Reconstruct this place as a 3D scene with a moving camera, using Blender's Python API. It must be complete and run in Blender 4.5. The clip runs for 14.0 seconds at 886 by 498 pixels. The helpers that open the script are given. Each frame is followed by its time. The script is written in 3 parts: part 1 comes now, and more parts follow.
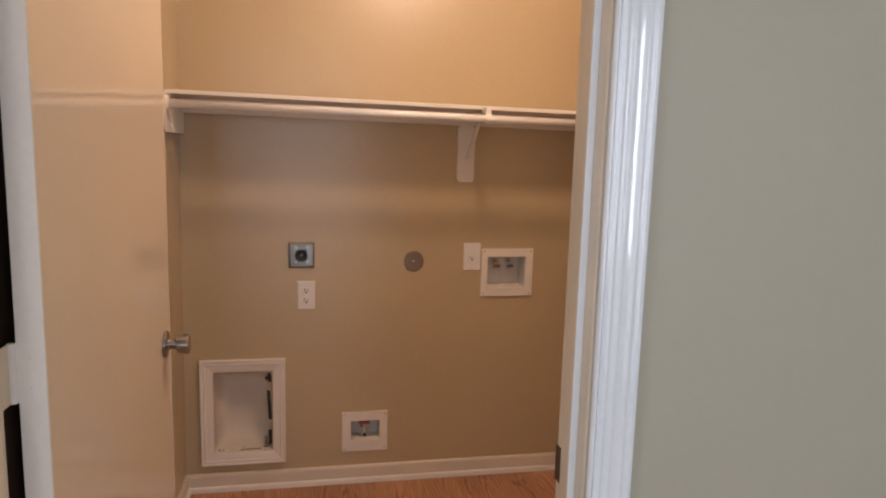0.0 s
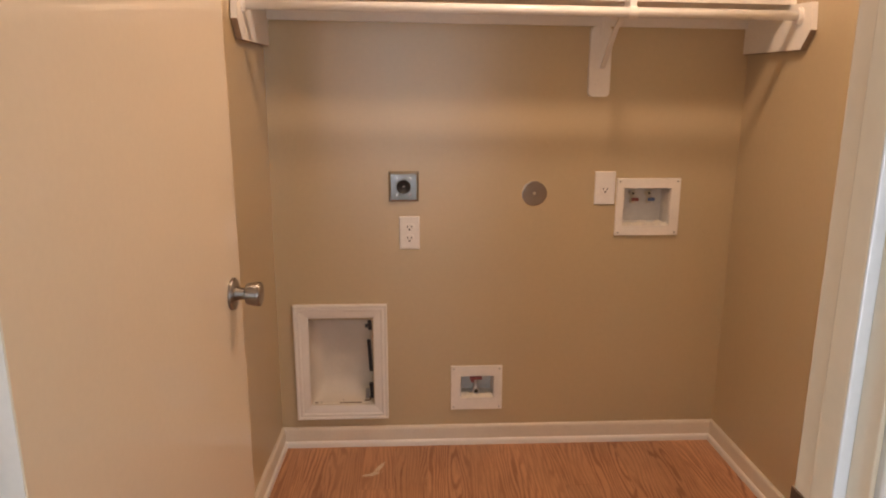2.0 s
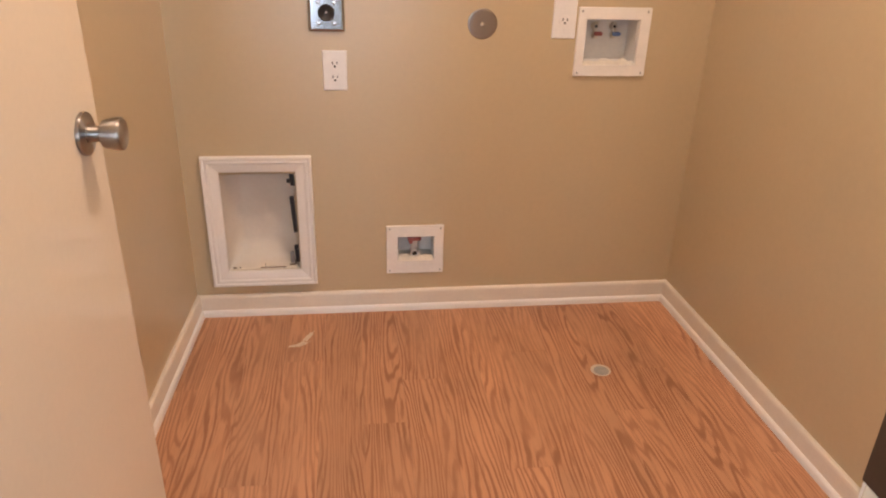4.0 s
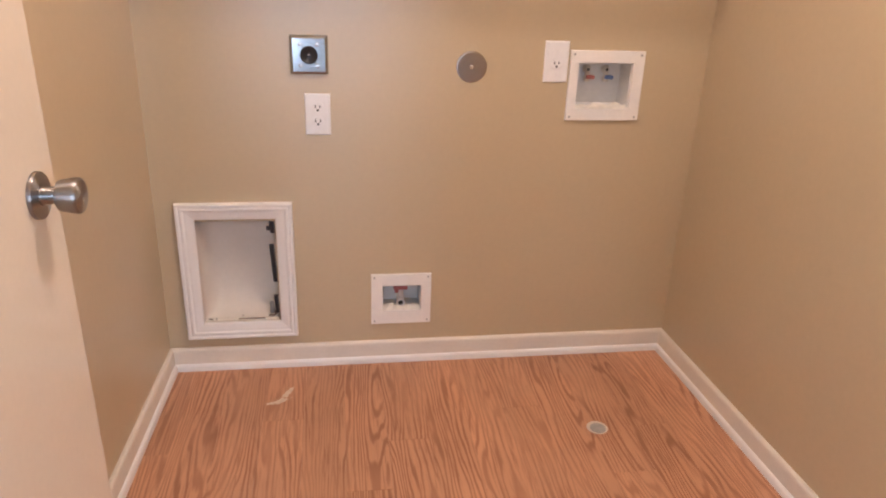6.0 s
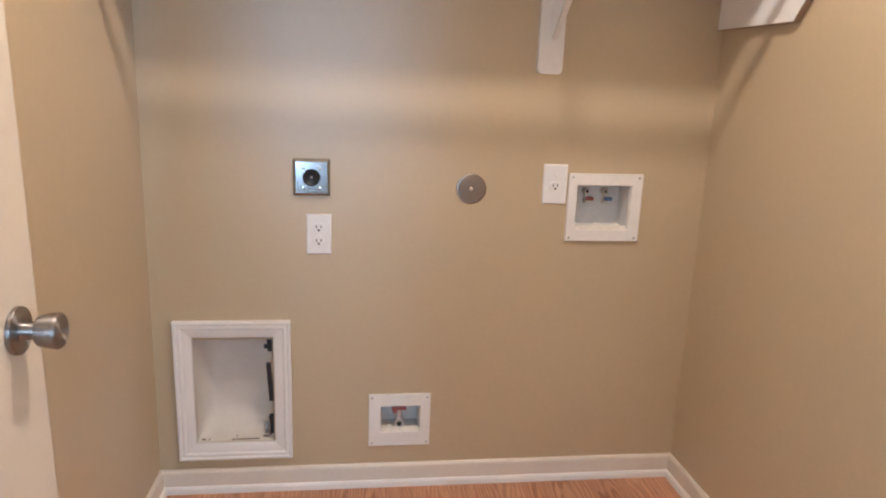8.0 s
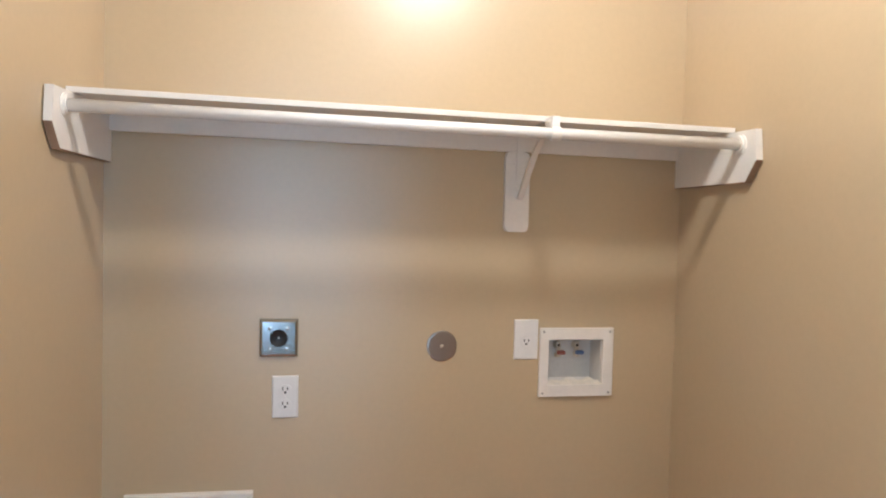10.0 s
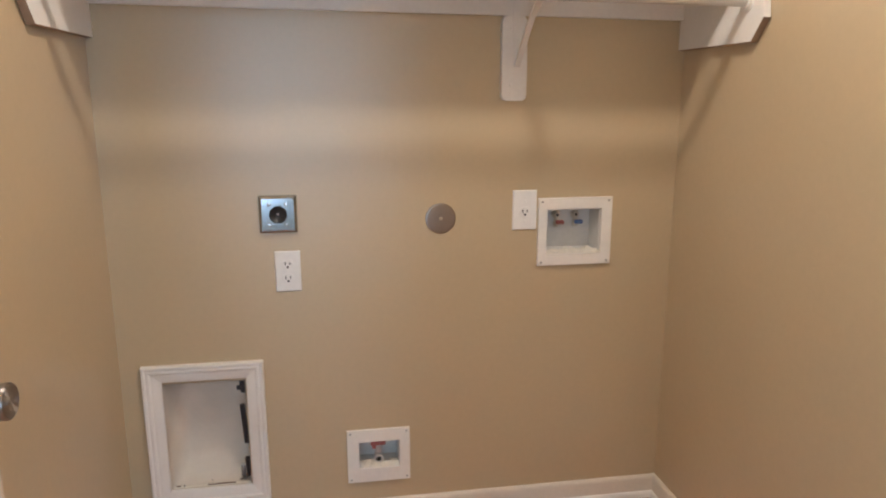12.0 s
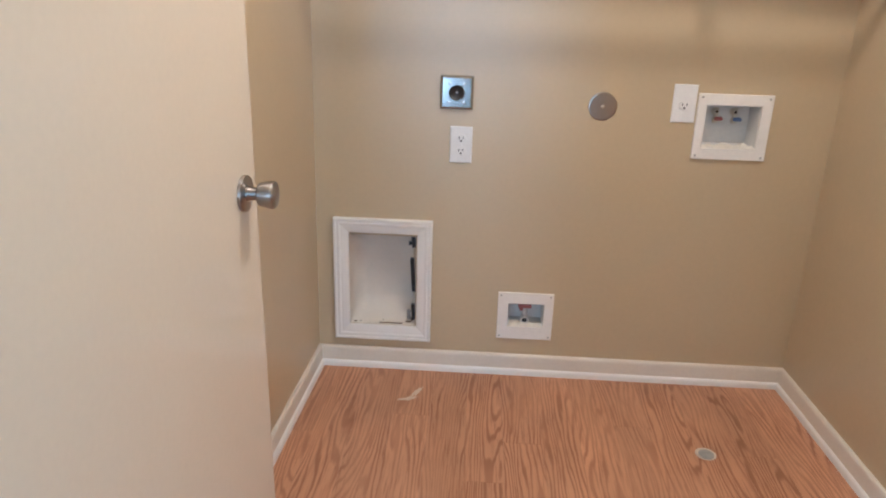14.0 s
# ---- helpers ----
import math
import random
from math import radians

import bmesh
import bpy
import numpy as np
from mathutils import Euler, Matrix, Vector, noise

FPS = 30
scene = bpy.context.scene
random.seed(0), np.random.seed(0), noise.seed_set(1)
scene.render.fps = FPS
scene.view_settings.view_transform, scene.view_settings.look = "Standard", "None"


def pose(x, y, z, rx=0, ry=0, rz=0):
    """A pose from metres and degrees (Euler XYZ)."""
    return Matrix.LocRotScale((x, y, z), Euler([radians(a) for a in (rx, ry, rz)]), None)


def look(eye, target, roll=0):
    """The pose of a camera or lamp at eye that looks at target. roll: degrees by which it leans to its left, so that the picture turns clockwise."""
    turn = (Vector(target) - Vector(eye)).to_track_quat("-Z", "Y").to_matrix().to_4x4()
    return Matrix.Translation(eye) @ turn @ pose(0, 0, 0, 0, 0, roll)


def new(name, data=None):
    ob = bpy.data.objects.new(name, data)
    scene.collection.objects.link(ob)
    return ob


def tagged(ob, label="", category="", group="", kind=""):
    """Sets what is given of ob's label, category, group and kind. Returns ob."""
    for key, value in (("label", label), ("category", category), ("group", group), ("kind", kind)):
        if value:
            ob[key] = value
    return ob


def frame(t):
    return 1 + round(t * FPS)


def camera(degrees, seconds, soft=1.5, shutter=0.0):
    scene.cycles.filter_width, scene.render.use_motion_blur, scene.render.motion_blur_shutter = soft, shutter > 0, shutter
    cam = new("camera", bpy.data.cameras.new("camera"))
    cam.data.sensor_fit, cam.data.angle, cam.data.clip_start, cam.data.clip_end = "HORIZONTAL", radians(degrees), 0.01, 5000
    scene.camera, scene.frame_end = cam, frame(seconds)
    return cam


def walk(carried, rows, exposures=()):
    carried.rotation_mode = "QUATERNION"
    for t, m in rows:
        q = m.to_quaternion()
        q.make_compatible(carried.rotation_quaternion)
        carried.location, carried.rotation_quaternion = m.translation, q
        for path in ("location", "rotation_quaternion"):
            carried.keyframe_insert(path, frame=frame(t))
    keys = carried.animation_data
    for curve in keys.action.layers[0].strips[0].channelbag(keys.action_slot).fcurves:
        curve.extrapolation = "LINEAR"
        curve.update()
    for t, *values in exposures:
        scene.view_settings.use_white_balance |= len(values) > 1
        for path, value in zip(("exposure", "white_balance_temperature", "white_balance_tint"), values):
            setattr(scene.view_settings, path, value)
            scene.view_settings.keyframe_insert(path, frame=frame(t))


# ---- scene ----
cam = camera(63.6, 14.0, soft=2.0)
PATH = [
    (0, (0.446, -2.84, 1.425), (0.841, -0.902, 1.127), 1.6),
    (0.5, (0.524, -2.799, 1.413), (0.641, -0.832, 1.07), 1.1),
    (1, (0.602, -2.73, 1.383), (0.605, -0.773, 0.975), 0.8),
    (1.5, (0.561, -2.576, 1.352), (0.419, -0.642, 0.863), -0.8),
    (2, (0.481, -2.416, 1.341), (0.568, -0.476, 0.862), 0.1),
    (2.5, (0.475, -2.314, 1.286), (0.485, -0.402, 0.699), -0.0),
    (3, (0.528, -2.19, 1.255), (0.658, -0.31, 0.587), 0.7),
    (3.2, (0.552, -2.169, 1.238), (0.692, -0.321, 0.486), 0.6),
    (5.3, (0.465, -2.07, 1.216), (0.869, -0.312, 0.351), 4.1),
    (5.5, (0.488, -2.05, 1.217), (0.85, -0.276, 0.368), 3.5),
    (6, (0.522, -2.017, 1.231), (0.811, -0.191, 0.466), 2.1),
    (6.5, (0.548, -2.001, 1.239), (0.793, -0.135, 0.562), 2.0),
    (7, (0.563, -1.992, 1.245), (0.784, -0.103, 0.628), 2.0),
    (7.5, (0.566, -1.993, 1.256), (0.797, -0.086, 0.7), 1.8),
    (8, (0.566, -1.994, 1.273), (0.819, -0.073, 0.78), 2.1),
    (8.5, (0.561, -1.99, 1.288), (0.844, -0.053, 0.875), 2.5),
    (9, (0.586, -1.977, 1.304), (0.87, -0.015, 1.038), 2.5),
    (9.2, (0.545, -1.96, 1.324), (0.88, 0.005, 1.158), 2.3),
    (11.3, (0.617, -1.988, 1.289), (0.923, -0.013, 1.207), 0.3),
    (11.5, (0.61, -1.969, 1.33), (0.922, -0.008, 1.092), 0.7),
    (12, (0.595, -1.968, 1.309), (0.903, -0.044, 0.86), -0.1),
    (12.5, (0.61, -1.966, 1.283), (0.874, -0.056, 0.755), -0.6),
    (13, (0.585, -1.981, 1.243), (0.736, -0.104, 0.569), -0.3),
    (13.5, (0.551, -2.073, 1.25), (0.611, -0.194, 0.565), 2.5),
    (14, (0.537, -2.234, 1.258), (0.444, -0.356, 0.579), 1.7),
]
EXPOSURES = [
    (0.0, -1.29, 7700, 29.0), (0.5, -1.19, 7600, 28.5), (1.5, -1.05, 7550, 27.5), (2.2, -0.78, 7950, 25.0), (3.0, -0.48, 7500, 23.0), (5.3, -0.10, 6350, 22.5), (6.5, -0.17, 5850, 22.0),
    (8.0, -0.23, 5500, 12.5), (9.0, -0.29, 5250, 7.0), (9.2, -0.30, 5250, 7.0), (11.3, -0.59, 5250, 6.5), (11.6, -0.60, 5450, 7.5), (12.1, -0.43, 5650, 9.0), (13.0, -0.29, 5500, 9.5), (14.0, -0.26, 5200, 7.5),
]
walk(cam, [(t, look(eye, target, roll)) for t, eye, target, roll in PATH], EXPOSURES)

# ---- light ----
world = bpy.data.worlds.new("world")
scene.world = world
world.use_nodes = True
sky = world.node_tree.nodes.new("ShaderNodeTexSky")
sky.sky_type = "NISHITA"
sky.sun_disc = False
sky.sun_elevation, sky.sun_rotation = radians(40), radians(150)
world.node_tree.links.new(sky.outputs[0], world.node_tree.nodes["Background"].inputs[0])
world.node_tree.nodes["Background"].inputs[1].default_value = 0.08

LAMP = (0.96, -0.94, 2.33)
bulb = bpy.data.lights.new("ceiling_bulb", "POINT")
bulb.energy, bulb.color, bulb.shadow_soft_size = 58.0, (1.0, 0.855, 0.70), 0.075
new("ceiling_bulb", bulb).location = LAMP

# fill lamps added at unseen hall windows, set for wall sheen and casing brightness
for at, aim, wide, tall, watts in (((-0.22, -4.86, 1.15), (-0.22, -2.0, 1.15), 0.70, 1.75, 26.0), ((1.00, -4.86, 1.09), (1.00, -2.0, 1.09), 0.56, 1.95, 13.0),
                                   ((1.95, -4.86, 1.45), (1.95, -2.0, 1.4), 0.5, 1.25, 42.0), ((-1.26, -3.35, 1.45), (0.9, -2.9, 1.3), 0.9, 1.3, 27.0)):
    daylight = bpy.data.lights.new("hall_daylight_fill", "AREA")
    daylight.shape, daylight.size, daylight.size_y = "RECTANGLE", wide, tall
    daylight.energy, daylight.color = watts, (0.57, 0.795, 1.0)
    new("hall_daylight_fill", daylight).matrix_world = look(at, aim)


# ---- materials ----
def material(name, colour, rough=0.5, metal=0.0, vary=0.06, vary_scale=3.0, grain=0.03, grain_scale=90.0,
             bump=0.05, bump_scale=150.0, spec=0.5, coat=0.0, rough_vary=0.0):
    """Paint, plastic or metal: colour that varies at two scales, and fine relief."""
    m = bpy.data.materials.new(name)
    m.use_nodes = True
    nt = m.node_tree
    b = nt.nodes["Principled BSDF"]
    b.inputs["Roughness"].default_value = rough
    b.inputs["Metallic"].default_value = metal
    b.inputs["Specular IOR Level"].default_value = spec
    b.inputs["Coat Weight"].default_value = coat
    b.inputs["Coat Roughness"].default_value = 0.12
    co = nt.nodes.new("ShaderNodeTexCoord")

    def noise_at(scale, detail):
        n = nt.nodes.new("ShaderNodeTexNoise")
        n.inputs["Scale"].default_value = scale
        n.inputs["Detail"].default_value = detail
        nt.links.new(co.outputs["Object"], n.inputs["Vector"])
        return n.outputs["Fac"]

    def scaled(sock, low, high):
        r = nt.nodes.new("ShaderNodeMapRange")
        r.inputs["From Min"].default_value, r.inputs["From Max"].default_value = 0.15, 0.85
        r.inputs["To Min"].default_value, r.inputs["To Max"].default_value = low, high
        nt.links.new(sock, r.inputs["Value"])
        return r.outputs["Result"]

    big = scaled(noise_at(vary_scale, 4), 1 - vary, 1 + vary)
    small = scaled(noise_at(grain_scale, 3), 1 - grain, 1 + grain)
    mul = nt.nodes.new("ShaderNodeMath")
    mul.operation = "MULTIPLY"
    nt.links.new(big, mul.inputs[0])
    nt.links.new(small, mul.inputs[1])
    tint = nt.nodes.new("ShaderNodeVectorMath")
    tint.operation = "SCALE"
    tint.inputs[0].default_value = colour
    nt.links.new(mul.outputs[0], tint.inputs["Scale"])
    nt.links.new(tint.outputs[0], b.inputs["Base Color"])
    if rough_vary:
        nt.links.new(scaled(noise_at(vary_scale * 2.3, 5), rough - rough_vary, rough + rough_vary), b.inputs["Roughness"])
    if bump:
        bp = nt.nodes.new("ShaderNodeBump")
        bp.inputs["Strength"].default_value = bump
        bp.inputs["Distance"].default_value = 0.002
        nt.links.new(noise_at(bump_scale, 4), bp.inputs["Height"])
        nt.links.new(bp.outputs[0], b.inputs["Normal"])
    return m


def emitting(name, colour, strength):
    m = bpy.data.materials.new(name)
    m.use_nodes = True
    b = m.node_tree.nodes["Principled BSDF"]
    b.inputs["Base Color"].default_value = (*colour, 1)
    b.inputs["Emission Color"].default_value = (*colour, 1)
    b.inputs["Emission Strength"].default_value = strength
    return m


def oak_vinyl():
    """Reddish oak flooring: long flame-shaped growth rings, fine pores, dull gloss."""
    m = bpy.data.materials.new("oak_floor")
    m.use_nodes = True
    nt = m.node_tree
    b = nt.nodes["Principled BSDF"]
    link = nt.links.new
    co = nt.nodes.new("ShaderNodeTexCoord")
    info = nt.nodes.new("ShaderNodeObjectInfo")
    shift = nt.nodes.new("ShaderNodeVectorMath")
    shift.operation = "MULTIPLY_ADD"
    shift.inputs[1].default_value = (7.3, 5.1, 11.7)
    link(info.outputs["Random"], shift.inputs[0])
    link(co.outputs["Object"], shift.inputs[2])

    def mapped(sx, sy):
        mp = nt.nodes.new("ShaderNodeMapping")
        mp.inputs["Scale"].default_value = (sx, sy, 1)
        link(shift.outputs[0], mp.inputs["Vector"])
        return mp.outputs[0]

    def noise_at(vec, scale, detail, rough=0.5):
        n = nt.nodes.new("ShaderNodeTexNoise")
        n.inputs["Scale"].default_value, n.inputs["Detail"].default_value = scale, detail
        n.inputs["Roughness"].default_value = rough
        link(vec, n.inputs["Vector"])
        return n.outputs["Fac"]

    def math(op, a, v):
        n = nt.nodes.new("ShaderNodeMath")
        n.operation = op
        link(a, n.inputs[0])
        if isinstance(v, (int, float)):
            n.inputs[1].default_value = v
        else:
            link(v, n.inputs[1])
        return n.outputs[0]

    sep = nt.nodes.new("ShaderNodeSeparateXYZ")
    link(shift.outputs[0], sep.inputs[0])
    field = noise_at(mapped(9.5, 1.15), 1.0, 2.0, 0.45)
    fine = noise_at(mapped(60.0, 9.0), 1.0, 2.0, 0.5)
    phase = math("ADD", math("ADD", math("MULTIPLY", sep.outputs["X"], 400.0), math("MULTIPLY", field, 88.0)), math("MULTIPLY", fine, 4.5))
    rings = math("SINE", phase, 0)
    ramp = nt.nodes.new("ShaderNodeMapRange")
    ramp.interpolation_type = "SMOOTHSTEP"
    ramp.inputs["From Min"].default_value, ramp.inputs["From Max"].default_value = -0.35, 1.1
    link(rings, ramp.inputs["Value"])
    patch = nt.nodes.new("ShaderNodeMapRange")
    patch.inputs["From Min"].default_value, patch.inputs["From Max"].default_value = 0.35, 0.6
    patch.inputs["To Min"].default_value = 0.4
    link(noise_at(mapped(9.0, 3.0), 1.0, 2.0), patch.inputs["Value"])
    pores = nt.nodes.new("ShaderNodeMapRange")
    pores.inputs["From Min"].default_value, pores.inputs["From Max"].default_value = 0.5, 0.72
    link(noise_at(mapped(170.0, 6.0), 1.0, 3.0, 0.65), pores.inputs["Value"])
    dark = math("MAXIMUM", math("MULTIPLY", math("MULTIPLY", ramp.outputs[0], patch.outputs[0]), 0.82),
                math("MULTIPLY", pores.outputs[0], 0.75))
    mix = nt.nodes.new("ShaderNodeMix")
    mix.data_type = "RGBA"
    mix.inputs["A"].default_value = (0.565, 0.292, 0.166, 1)
    mix.inputs["B"].default_value = (0.275, 0.108, 0.053, 1)
    link(dark, mix.inputs["Factor"])
    tone = nt.nodes.new("ShaderNodeMapRange")
    tone.inputs["To Min"].default_value, tone.inputs["To Max"].default_value = 0.95, 1.05
    link(info.outputs["Random"], tone.inputs["Value"])
    wide = nt.nodes.new("ShaderNodeMapRange")
    wide.inputs["From Min"].default_value, wide.inputs["From Max"].default_value = 0.3, 0.7
    wide.inputs["To Min"].default_value, wide.inputs["To Max"].default_value = 0.86, 1.12
    link(noise_at(mapped(2.0, 1.2), 2.0, 3.0), wide.inputs["Value"])
    sc = nt.nodes.new("ShaderNodeVectorMath")
    sc.operation = "SCALE"
    link(mix.outputs["Result"], sc.inputs[0])
    link(math("MULTIPLY", tone.outputs[0], wide.outputs[0]), sc.inputs["Scale"])
    link(sc.outputs[0], b.inputs["Base Color"])
    b.inputs["Roughness"].default_value = 0.42
    b.inputs["Specular IOR Level"].default_value = 0.35
    bp = nt.nodes.new("ShaderNodeBump")
    bp.inputs["Strength"].default_value, bp.inputs["Distance"].default_value = 0.25, 0.001
    link(math("SUBTRACT", field, math("MULTIPLY", dark, 0.4)), bp.inputs["Height"])
    link(bp.outputs[0], b.inputs["Normal"])
    return m


PAINT = (0.525, 0.408, 0.252)
wall_paint = material("tan_wall_paint", PAINT, 0.34, vary=0.04, vary_scale=1.6, grain=0.03, grain_scale=60, bump=0.08, bump_scale=190, spec=0.95)
hall_paint = material("greige_hall_paint", (0.475, 0.445, 0.35), 0.5, vary=0.03, vary_scale=1.6, grain=0.02, grain_scale=60, bump=0.12, bump_scale=190)
ceiling_paint = material("ceiling_paint", (0.76, 0.73, 0.68), 0.9, bump=0.3, bump_scale=120)
trim_paint = material("white_trim_paint", (0.83, 0.79, 0.735), 0.34, vary=0.05, vary_scale=7, grain=0.03, bump=0.06, bump_scale=60, rough_vary=0.06)
rod_white = material("white_rod_enamel", (0.86, 0.845, 0.82), 0.25, vary=0.03, vary_scale=12, bump=0.02, spec=0.6)
casing_paint = material("gloss_casing_paint", (0.83, 0.87, 0.91), 0.07, vary=0.02, vary_scale=6, bump=0.0015, bump_scale=9, spec=0.7, coat=0.8, rough_vary=0.02)
base_paint = material("cream_baseboard_paint", (0.74, 0.66, 0.55), 0.38, vary=0.07, vary_scale=9, grain=0.04, bump=0.06, bump_scale=70)
door_paint = material("cream_door_paint", (0.735, 0.635, 0.50), 0.045, vary=0.03, vary_scale=2.2, grain=0.02, bump=0.003, bump_scale=14, rough_vary=0.015)
jamb_paint = material("cream_jamb_paint", (0.71, 0.605, 0.465), 0.2, vary=0.04, vary_scale=5, bump=0.03, bump_scale=40, rough_vary=0.04)
edge_wood = material("bare_board_edge", (0.34, 0.235, 0.16), 0.7, vary=0.2, vary_scale=30, bump=0.2)
plastic_white = material("white_plastic", (0.80, 0.775, 0.745), 0.32, vary=0.03, vary_scale=20, bump=0.02)
box_white = material("white_box_plastic", (0.82, 0.77, 0.70), 0.42, vary=0.05, vary_scale=24, bump=0.04)
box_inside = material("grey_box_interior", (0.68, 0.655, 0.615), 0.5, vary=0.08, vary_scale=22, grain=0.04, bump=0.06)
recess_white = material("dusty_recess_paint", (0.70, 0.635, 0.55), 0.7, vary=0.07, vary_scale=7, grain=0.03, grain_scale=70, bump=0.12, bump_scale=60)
plaster = material("torn_plaster", (0.80, 0.74, 0.64), 0.9, vary=0.15, vary_scale=50, bump=0.5, bump_scale=120)
steel = material("galvanised_steel", (0.42, 0.43, 0.45), 0.14, 1.0, vary=0.06, vary_scale=30, bump=0.0, rough_vary=0.03)
nickel = material("brushed_nickel", (0.37, 0.345, 0.33), 0.40, 1.0, vary=0.04, vary_scale=60, bump=0.0)
nickel.node_tree.nodes["Principled BSDF"].inputs["Anisotropic"].default_value = 0.95
nickel.node_tree.nodes["Principled BSDF"].inputs["Anisotropic Rotation"].default_value = 0.25
turned = nickel.node_tree.nodes.new("ShaderNodeTangent")
turned.direction_type, turned.axis = "RADIAL", "X"
nickel.node_tree.links.new(turned.outputs[0], nickel.node_tree.nodes["Principled BSDF"].inputs["Tangent"])
disc_metal = material("satin_steel_disc", (0.42, 0.375, 0.335), 0.3, 1.0, vary=0.03, vary_scale=12, bump=0.0)
bright_screw = material("bright_screw_head", (0.72, 0.74, 0.76), 0.25, 1.0, vary=0.05, bump=0.0)
gap_shade = material("near_black_gap_shade", (0.035, 0.014, 0.008), 0.6, vary=0.2, vary_scale=20, bump=0.1)
grime = material("brown_grime", (0.16, 0.11, 0.075), 0.9, vary=0.3, vary_scale=90, bump=0.3)
screw_metal = material("screw_steel", (0.42, 0.39, 0.35), 0.4, 1.0, vary=0.1, bump=0.0)
brass = material("dull_brass", (0.66, 0.60, 0.50), 0.42, 1.0, vary=0.1, vary_scale=50, bump=0.05)
black = material("black_plastic", (0.018, 0.017, 0.018), 0.35, vary=0.1, bump=0.02)
slot = material("dark_slot", (0.03, 0.025, 0.022), 0.8, bump=0.0)
zinc = material("grey_valve_metal", (0.60, 0.565, 0.54), 0.45, 0.5, vary=0.12, vary_scale=60, bump=0.05)
red = material("red_handle_plastic", (0.38, 0.115, 0.10), 0.4, vary=0.1, vary_scale=60, bump=0.03)
blue = material("blue_handle_plastic", (0.12, 0.19, 0.38), 0.4, vary=0.1, vary_scale=60, bump=0.03)
bronze = material("dark_bronze_strike", (0.10, 0.065, 0.045), 0.45, 0.7, vary=0.15, vary_scale=40, bump=0.05)
scuff = material("pale_scuff", (0.68, 0.55, 0.43), 0.8, vary=0.2, vary_scale=60, bump=0.3)
ring_paint = material("worn_drain_ring", (0.62, 0.53, 0.44), 0.6, vary=0.12, vary_scale=60, bump=0.1)
drain_grey = material("grey_drain_plug", (0.34, 0.33, 0.32), 0.6, vary=0.15, vary_scale=60, bump=0.1)
subfloor = material("hall_flooring", (0.30, 0.22, 0.15), 0.8, vary=0.15, vary_scale=5, bump=0.3)
oak = oak_vinyl()
lamp_glass = emitting("lit_opal_glass", (1.0, 0.84, 0.64), 6.0)
window_sky = emitting("glowing_sky_sheet", (0.80, 0.90, 1.0), 3.0)


# ---- builders ----
ORIGIN = {}


def thing(name, at, label="", category="", group="", kind=""):
    """An Empty at a thing's base; parts under it are given in world metres."""
    ob = new(name)
    ob.location = at
    ob.empty_display_size = 0.05
    ORIGIN[ob.name] = Vector(at)
    return tagged(ob, label, category, group, kind)


def part(name, bm, mat, parent, label="", smooth=False):
    root = parent
    while root.parent:
        root = root.parent
    bmesh.ops.translate(bm, verts=bm.verts, vec=-ORIGIN[root.name])
    bmesh.ops.recalc_face_normals(bm, faces=bm.faces)
    me = bpy.data.meshes.new(name)
    bm.to_mesh(me)
    bm.free()
    me.materials.append(mat)
    if smooth:
        for p in me.polygons:
            p.use_smooth = True
    ob = new(name, me)
    ob.parent = parent
    if label:
        ob["label"] = label
    return ob


def solid(name, bm, mat, label="", category="", group="", kind="", smooth=False):
    """A piece of the setting, or a thing that is one mesh, in world metres."""
    bmesh.ops.recalc_face_normals(bm, faces=bm.faces)
    me = bpy.data.meshes.new(name)
    bm.to_mesh(me)
    bm.free()
    me.materials.append(mat)
    if smooth:
        for p in me.polygons:
            p.use_smooth = True
    ob = new(name, me)
    ORIGIN[ob.name] = Vector((0, 0, 0))
    return tagged(ob, label, category, group, kind)


def block(x0, x1, y0, y1, z0, z1, bevel=0.0, bm=None, m=None):
    bm = bm or bmesh.new()
    vs = [bm.verts.new((x, y, z)) for x in (x0, x1) for y in (y0, y1) for z in (z0, z1)]
    fs = [bm.faces.new([vs[i] for i in q]) for q in ((0, 1, 3, 2), (4, 6, 7, 5), (0, 4, 5, 1), (2, 3, 7, 6), (0, 2, 6, 4), (1, 5, 7, 3))]
    if m is not None:
        bmesh.ops.transform(bm, matrix=m, verts=vs)
    if bevel:
        edges = list({e for f in fs for e in f.edges})
        bmesh.ops.bevel(bm, geom=edges, offset=bevel, segments=2, profile=0.6, affect="EDGES")
    return bm


def lathe(profile, centre, axis="-y", seg=40, bm=None):
    """A turned shape: profile rows of (distance along axis, radius), from a centre."""
    bm = bm or bmesh.new()
    turn = {"-y": Matrix.Rotation(radians(90), 4, "X"), "z": Matrix.Identity(4), "x": Matrix.Rotation(radians(90), 4, "Y"),
            "-x": Matrix.Rotation(radians(-90), 4, "Y")}[axis]
    m = Matrix.Translation(centre) @ turn
    rings = []
    for d, r in profile:
        if r < 1e-6:
            rings.append([bm.verts.new(m @ Vector((0, 0, d)))])
        else:
            rings.append([bm.verts.new(m @ Vector((r * math.cos(2 * math.pi * i / seg), r * math.sin(2 * math.pi * i / seg), d))) for i in range(seg)])
    for a, b in zip(rings, rings[1:]):
        for i in range(seg):
            j = (i + 1) % seg
            if len(a) == 1 and len(b) > 1:
                bm.faces.new((a[0], b[i], b[j]))
            elif len(b) == 1 and len(a) > 1:
                bm.faces.new((a[i], a[j], b[0]))
            elif len(a) > 1:
                bm.faces.new((a[i], a[j], b[j], b[i]))
    return bm


